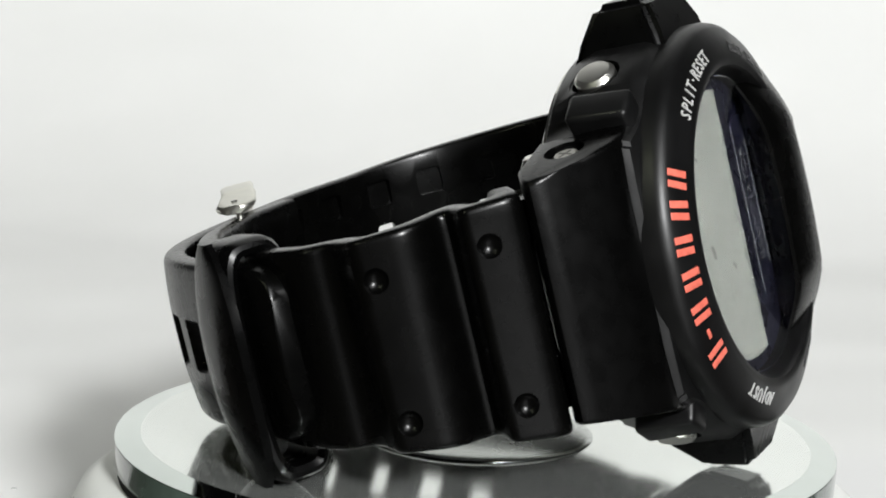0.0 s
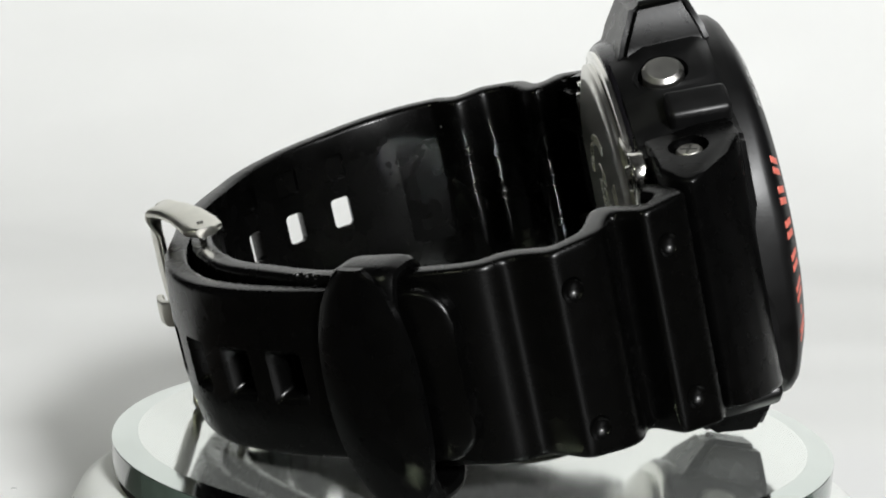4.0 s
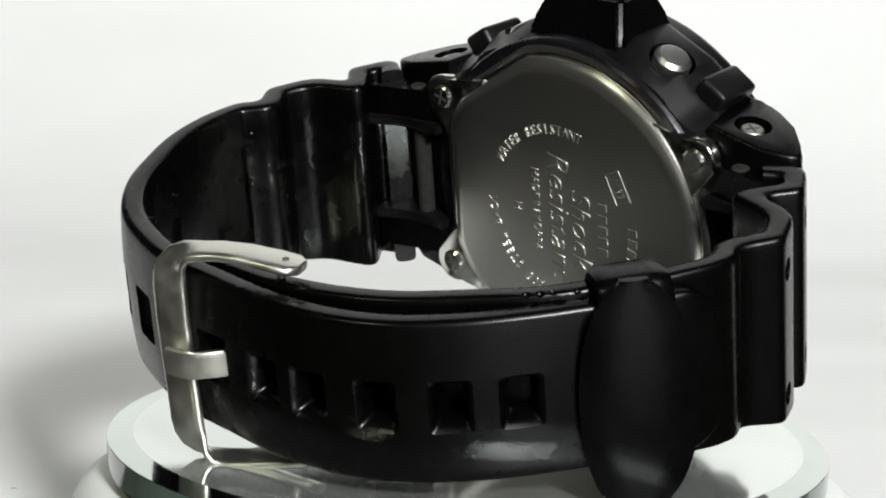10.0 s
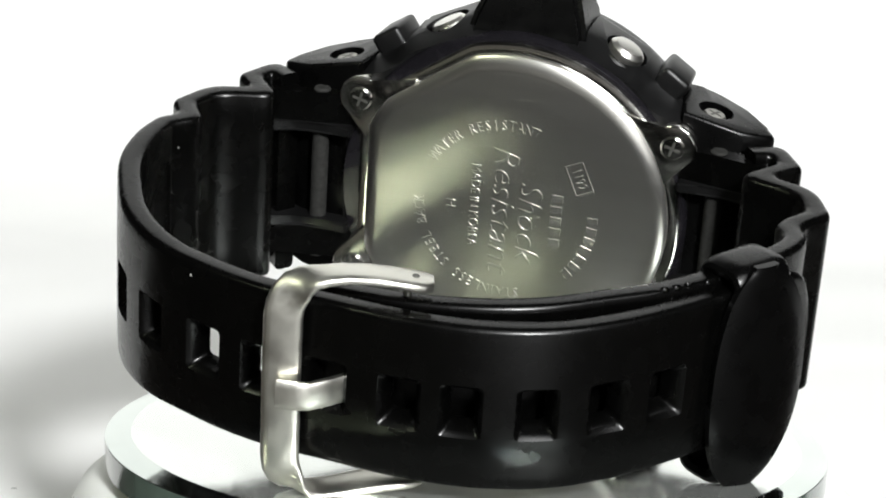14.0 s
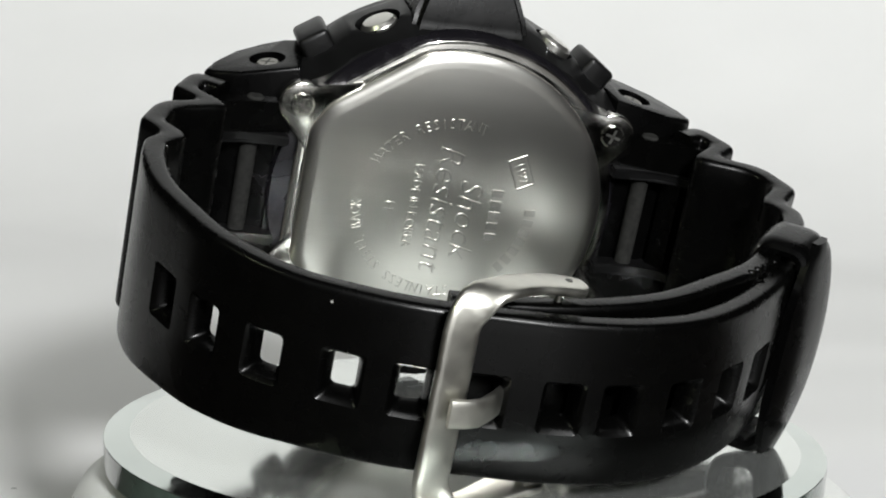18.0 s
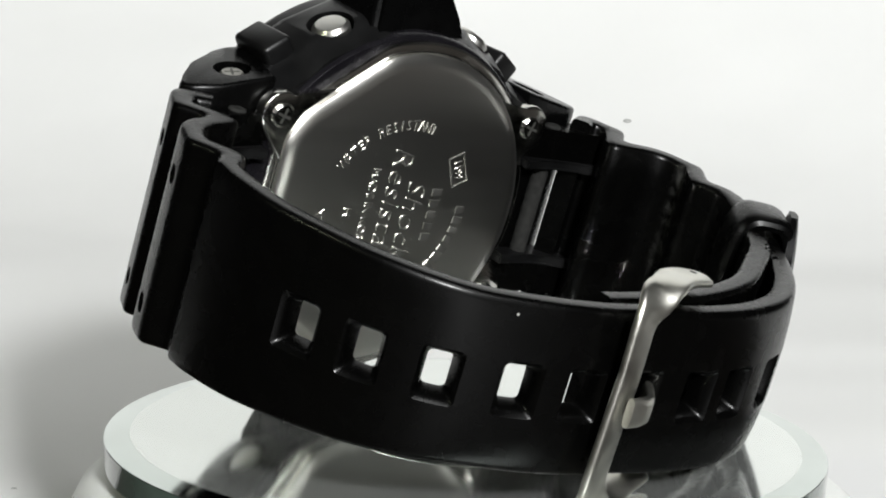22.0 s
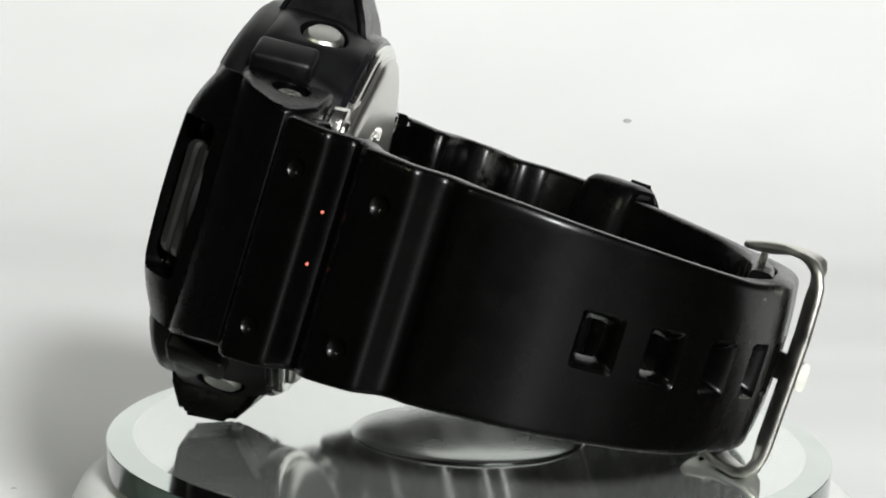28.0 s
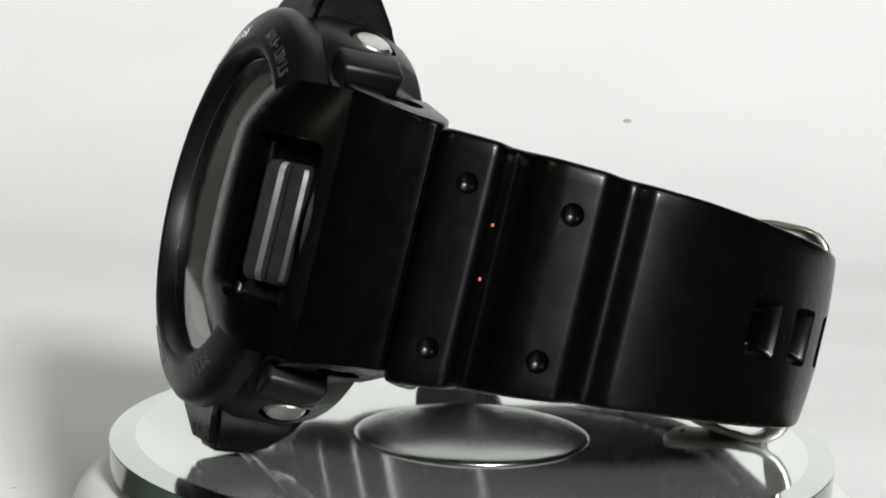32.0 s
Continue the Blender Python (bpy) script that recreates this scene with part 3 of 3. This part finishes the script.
TAIL = [(-36.7, -15.3), (-37.3, -19.3), (-36.9, -25.0), (-34.9, -30.9), (-31.8, -37.1), (-26.6, -42.5), (-19.5, -46.1), (-12.9, -48.1), (-6.0, -48.8),
        (1.6, -49.4), (9.1, -48.7), (16.0, -46.2), (21.8, -41.8), (26.6, -36.5), (30.7, -31.0), (34.7, -25.7), (36.8, -21.4)]
long_smooth = spline(TAIL, 1.6)[:-3] + spline(TAIL, 0.4)[-12:]
STRAP_THICK = 2.5


def long_width(f):
    d = f * LONG
    w = 12.4 - 1.45 * min(1, d / 24) - 2.2 * min(1, max(0, d - 24) / 40)
    e = LONG - d
    if e < 4:
        w *= 1 - 0.4 * (1 - math.sqrt(max(0.0, 1 - ((4 - e) / 4.05) ** 2)))
    return w


LONG = sum((Vector(b) - Vector(a)).length for a, b in zip(TAIL, TAIL[1:])) + 33.0
bm, seg = ribbon(RIDGE6, long_smooth, long_width, STRAP_THICK, shift=lambda f: -0.7 + 1.0 * min(1, f * 4), slope=lambda f: 0.25 * min(1, max(0, f - 0.3) * 6))
long_strap = part("long_strap", bm, RESIN, watch, "glossy black resin strap with square holes", 38)
run = [0.0]
for a, b in zip(seg, seg[1:]):
    run.append(run[-1] + (b - a).length)


def along(y, z):
    q = Vector((y, z))
    i = min(range(len(seg)), key=lambda k: (seg[k] - q).length)
    return run[i]


HOLES = [along(*p) for p in TAIL[3:9]]
HOLES += [HOLES[5] + 7.15 * k for k in range(1, 6)]


def strap_tool(d, half_x, half_l, rings, cx=0.0, corner=0.5):
    """A round-cornered plug through the long strap at a length d; rings give its depth and growth."""
    i = min(range(1, len(seg) - 1), key=lambda k: abs(run[k] - d))
    t = (seg[i + 1] - seg[i - 1]).normalized()
    n = Vector((t.y, -t.x))
    if n.dot(seg[i] - Vector((0, -20))) < 0:
        n = -n
    shapes = []
    for depth, grow in rings:
        ring = []
        for sx, sl, a0 in ((1, 1, 0), (-1, 1, 90), (-1, -1, 180), (1, -1, 270)):
            for a in (0, 30, 60, 90):
                q = radians(a0 + a)
                x = sx * (half_x + grow - corner) + corner * math.cos(q)
                l = sl * (half_l + grow - corner) + corner * math.sin(q)
                p = seg[i] + t * l + n * depth
                ring.append((x + cx, p.x, p.y))
        shapes.append(ring)
    return loft(shapes)


cut(long_strap, join([strap_tool(d, 2.45, 1.85, ((-4.0, -0.75), (-1.9, -0.6), (-0.7, -0.15), (-0.3, 0.1), (-0.08, 0.34), (0.3, 0.7)), 0.3) for d in HOLES]))
cut(long_strap, join([strap_tool(d, 1.5, 1.5, ((-3.6, 0.1), (-2.15, 0.0)), 5.9, 0.4) for d in HOLES[:5]]
                     + [strap_tool(along(-37.2, -18.6), 6.4, 2.6, ((-3.6, 0.1), (-2.3, 0.0)), 0.0, 0.8)]))
# 12 o'clock side: short strap with ridges, to the buckle bar
RIDGE12 = [(25.8, 1.1), (29.5, 3.9), (32.7, -1.4), (29.6, -4.5), (34.6, -5.6), (37.0, -11.1), (34.2, -14.9), (35.4, -17.1)]
INNER = [(35.4, -17.1), (34.9, -19.7), (32.6, -24.4), (29.0, -29.2), (25.0, -34.0), (19.6, -38.2), (13.9, -42.2), (7.9, -44.6), (1.2, -45.9), (-5.0, -45.9), (-10.0, -45.6)]
bm = ribbon(RIDGE12, spline(INNER, 1.8), lambda f: 12.2 - 1.6 * min(1, f * 3.2) - 1.6 * f, STRAP_THICK, shift=lambda f: -0.7 + 0.9 * min(1, f * 2.5))[0]
short_strap = part("short_strap", bm, DUSTY, watch, "glossy black resin strap with two ridges", 38)
for strap, spots in ((short_strap, ((31.3, 0.3, 7.0, -8.5), (36.0, -9.8, 6.2, -7.7))), (long_strap, ((-31.4, 1.1, 6.9, -8.7), (-35.7, -8.1, 6.3, -7.6)))):
    cut(strap, join([ball((x, y + math.copysign(0.93, y), z + 0.42), 1.4, 24) for y, z, *xs in spots for x in xs]))

# chips torn out of the worn edges between buckle and keeper
rng = random.Random(4)
chips = []
for t in (0.52, 0.6, 0.66, 0.8, 0.9):
    p = Vector((17.0, -40.2)).lerp(Vector((29.5, -28.6)), t)
    chips.append(ball((9.9 + rng.uniform(-0.1, 0.3), p.x + 0.4 + rng.uniform(-0.2, 0.2), p.y - 0.4), rng.uniform(0.4, 0.65), 12))
cut(short_strap, join(chips))
chips = []
for t in (0.5, 0.62, 0.7, 0.88):
    p = Vector((20.2, -39.9)).lerp(Vector((28.7, -29.7)), t)
    chips.append(ball((9.1 + rng.uniform(-0.1, 0.3), p.x + rng.uniform(-0.2, 0.2), p.y), rng.uniform(0.45, 0.8), 12))
cut(long_strap, join(chips))

# strap roots between case and strap
for sy in (1, -1):
    for x0, x1 in ((6.6, 10.2), (-10.2, -6.6)):
        bm = loft([[(x, sy * y, z) for y, z in ((18.8, 0.6), (24, -0.4), (28.6, -1.5), (28.6, 2.4), (24, 3.4), (18.8, 3.4))] for x in (x0, x0 + 0.3, x1 - 0.3, x1)])
        part("strap_root", bm, RESIN, watch)
        xm = math.copysign(6.0, x0)
        rib = [(18.9, -0.9), (21.0, -0.5), (24.0, -0.35), (26.4, -0.9), (28.9, -2.6), (29.2, 1.0), (26.4, 2.6), (18.9, 2.8)]
        bm = loft([[(x, sy * y, z) for y, z in rib] for x in (xm - 0.6, xm + 0.6)])
        bmesh.ops.bevel(bm, geom=list(bm.edges), offset=0.2, segments=2, affect="EDGES")
        part("root_rib", bm, BEZEL, watch)
    part("spring_bar", cylinder((-10.5, sy * 23.0, 1.0), (1, 0, 0), 1.0, 21, 16, 0.2), SHADOWGAP, watch, "matt black spring bar")

# keeper: a wide loop with an oval shield
KC, KN = Vector((32.4, -29.2)), Vector((0.83, -0.56))
KT = Vector((0.56, 0.83))


def kp(x, along_t, out):
    q = KC + KT * along_t + KN * out
    return (x, q.x, q.y)


SN = Vector((0.75, -0.66)).normalized()
ST = Vector((-SN.y, SN.x))


def shield(x, along_t, out):
    q = KC + KN * 0.3 + ST * along_t + SN * out
    return (x, q.x, q.y)


rings = []
for x in [-0.8 - 12.6 * math.cos(math.pi * i / 32) for i in range(33)]:
    f = (x + 0.8) / 12.6
    w = 5.8 * max(0.06, 1 - abs(f) ** 2.3) ** 0.5
    top = 0.5 + 1.5 * (1 - f * f)
    ring = []
    for k in range(17):
        g = -1 + 2 * k / 16
        ring.append(shield(x, w * g, top * (1 - 0.55 * abs(g) ** 2.6)))
    for k in range(17):
        g = 1 - 2 * k / 16
        ring.append(shield(x, w * g * 0.96, -0.4 + 0.3 * (1 - abs(f))))
    rings.append(ring)
keeper = part("keeper", loft(rings), LUGRES, watch, "wide black resin keeper loop with an oval shield", 50)
rings = []
for a in [2 * math.pi * i / 64 for i in range(65)]:
    c, q = math.cos(a), math.sin(a)
    ux, uo = math.copysign(abs(c) ** 0.5, c), math.copysign(abs(q) ** 0.5, q)
    rings.append([kp((12.3 - k) * ux - 0.7, t, -2.7 + (4.0 - k) * uo)
                  for t, k in ((-3.3, 0.9), (-3.1, 0.45), (-2.5, 0.12), (-1.5, 0.0), (2.3, 0.0), (3.4, 0.12), (4.0, 0.45), (4.2, 0.9), (3.9, 1.5), (-3.0, 1.5))])
bm = loft(rings, cap=False)
bmesh.ops.remove_doubles(bm, verts=bm.verts, dist=0.001)
loop = part("keeper_loop", bm, LUGRES, keeper, "thick black loop of the keeper", 50)
cut(loop, join([ball(kp(11.7, t, o), r, 12) for t, o, r in ((0.3, 0.2, 0.5), (0.9, -0.2, 0.42), (1.5, 0.3, 0.36))]))

# buckle
def bar(pts, w, h, mat, name, label="", up=(1, 0, 0)):
    """A flat bar along points, w wide in the direction up, h thick."""
    rings = []
    P = [Vector(p) for p in pts]
    for i, p in enumerate(P):
        t = (P[min(i + 1, len(P) - 1)] - P[max(i - 1, 0)]).normalized()
        a = (Vector(up) - t * t.dot(Vector(up))).normalized()
        b = t.cross(a)
        rings.append([p + a * w / 2 * math.copysign(abs(math.cos(q)) ** 0.6, math.cos(q)) + b * h / 2 * math.copysign(abs(math.sin(q)) ** 0.6, math.sin(q))
                      for q in [2 * math.pi * k / 16 for k in range(16)]])
    return part(name, loft(rings), mat, watch, label, 40)


corner = [(math.cos(radians(d)), math.sin(radians(d))) for d in (0, 15, 30, 45, 60, 75, 90)]
side = [(10.7, 2.9, -43.8), (10.8, 2.0, -44.1), (11.1, 0.2, -44.7), (11.6, -2.6, -46.0), (11.9, -4.8, -47.4)]
side += [(7.9 + 4.0 * c, -6.3 - 3.6 * q, -48.4 - 1.7 * q) for c, q in corner]
side = [Vector(p) for p in side] + [Vector((4, -9.9, -50.2))]
frame_pts = side + [Vector((-p.x + 0.3, p.y, p.z + 0.2)) for p in side[::-1]]
rings = []
for i, p in enumerate(frame_pts):
    t = (frame_pts[min(i + 1, len(frame_pts) - 1)] - frame_pts[max(i - 1, 0)]).normalized()
    a = (Vector((0, 0.96, 0.25)) * abs(t.x) + Vector((0, 0.46, -0.89)) * (1 - abs(t.x)))
    a = (a - t * t.dot(a)).normalized()
    b = t.cross(a)
    end = (0.62, 1.12, 1.15, 1.06, 1.0)[min(i, len(frame_pts) - 1 - i, 4)]
    rings.append([p + a * 1.9 * end * math.copysign(abs(math.cos(q)) ** 0.6, math.cos(q)) + b * 0.54 * math.copysign(abs(math.sin(q)) ** 0.6, math.sin(q))
                  for q in [2 * math.pi * k / 16 for k in range(16)]])
buckle = part("buckle", loft(rings), BUCKLE, watch, "satin steel buckle frame", 50)
part("buckle_pin", cylinder((-10.4, 0.6, -44.5), (1, 0, 0), 0.42, 20.8, 16, 0.1), BUCKLE, buckle, "steel buckle bar")
# holes are dark discs, their depth shade put into the colour
for x in (11.42, -11.24):
    part("rivet_hole", cylinder((x, 1.3, -44.35), (math.copysign(1, x), 0, 0), 0.36, 0.14, 16, 0.03), SLOT, buckle)
bar([(0.1, 0.4, -44.8), (0.1, -3.2, -46.6), (0.1, -5.2, -49.2), (0.1, -6.8, -50.9), (0.1, -8.2, -51.4), (0.1, -9.9, -51.5)], 3.0, 1.0, BUCKLE, "tang", "steel buckle tongue")

# two orange paint flecks between the ridges, and grey dust rubbed into the short strap
for x, y, z in ((3.7, -31.25, -2.4), (-1.45, -31.25, -2.4)):
    part("paint_fleck", ball((x, y, z), 0.22, 8), RED, long_strap, "tiny orange paint fleck")

# speck on the paper sweep
tagged(finish("smudge", lathe([(1.15, 0), (0.7, 0.12)], 7), DUST, m=pose(0.0357, 0.3494, -0.0060, 22.5)), "small grey smudge on the white paper", "smudge")
tagged(finish("smudge", lathe([(0.4, 0), (0.3, 0.1)], 8), DUST, m=pose(-0.0627, 0.0607, -0.0260)), "small grey smudge on the white paper", "smudge")


def motions():
    """The platter and the watch on it turn together."""
    walk(platter, [(t, pose(0, 0, 0, 0, 0, a)) for t, a in SPIN])
    walk(watch, [(t, pose(0, 0, 0, 0, 0, a) @ SEAT) for t, a in SPIN])


motions()
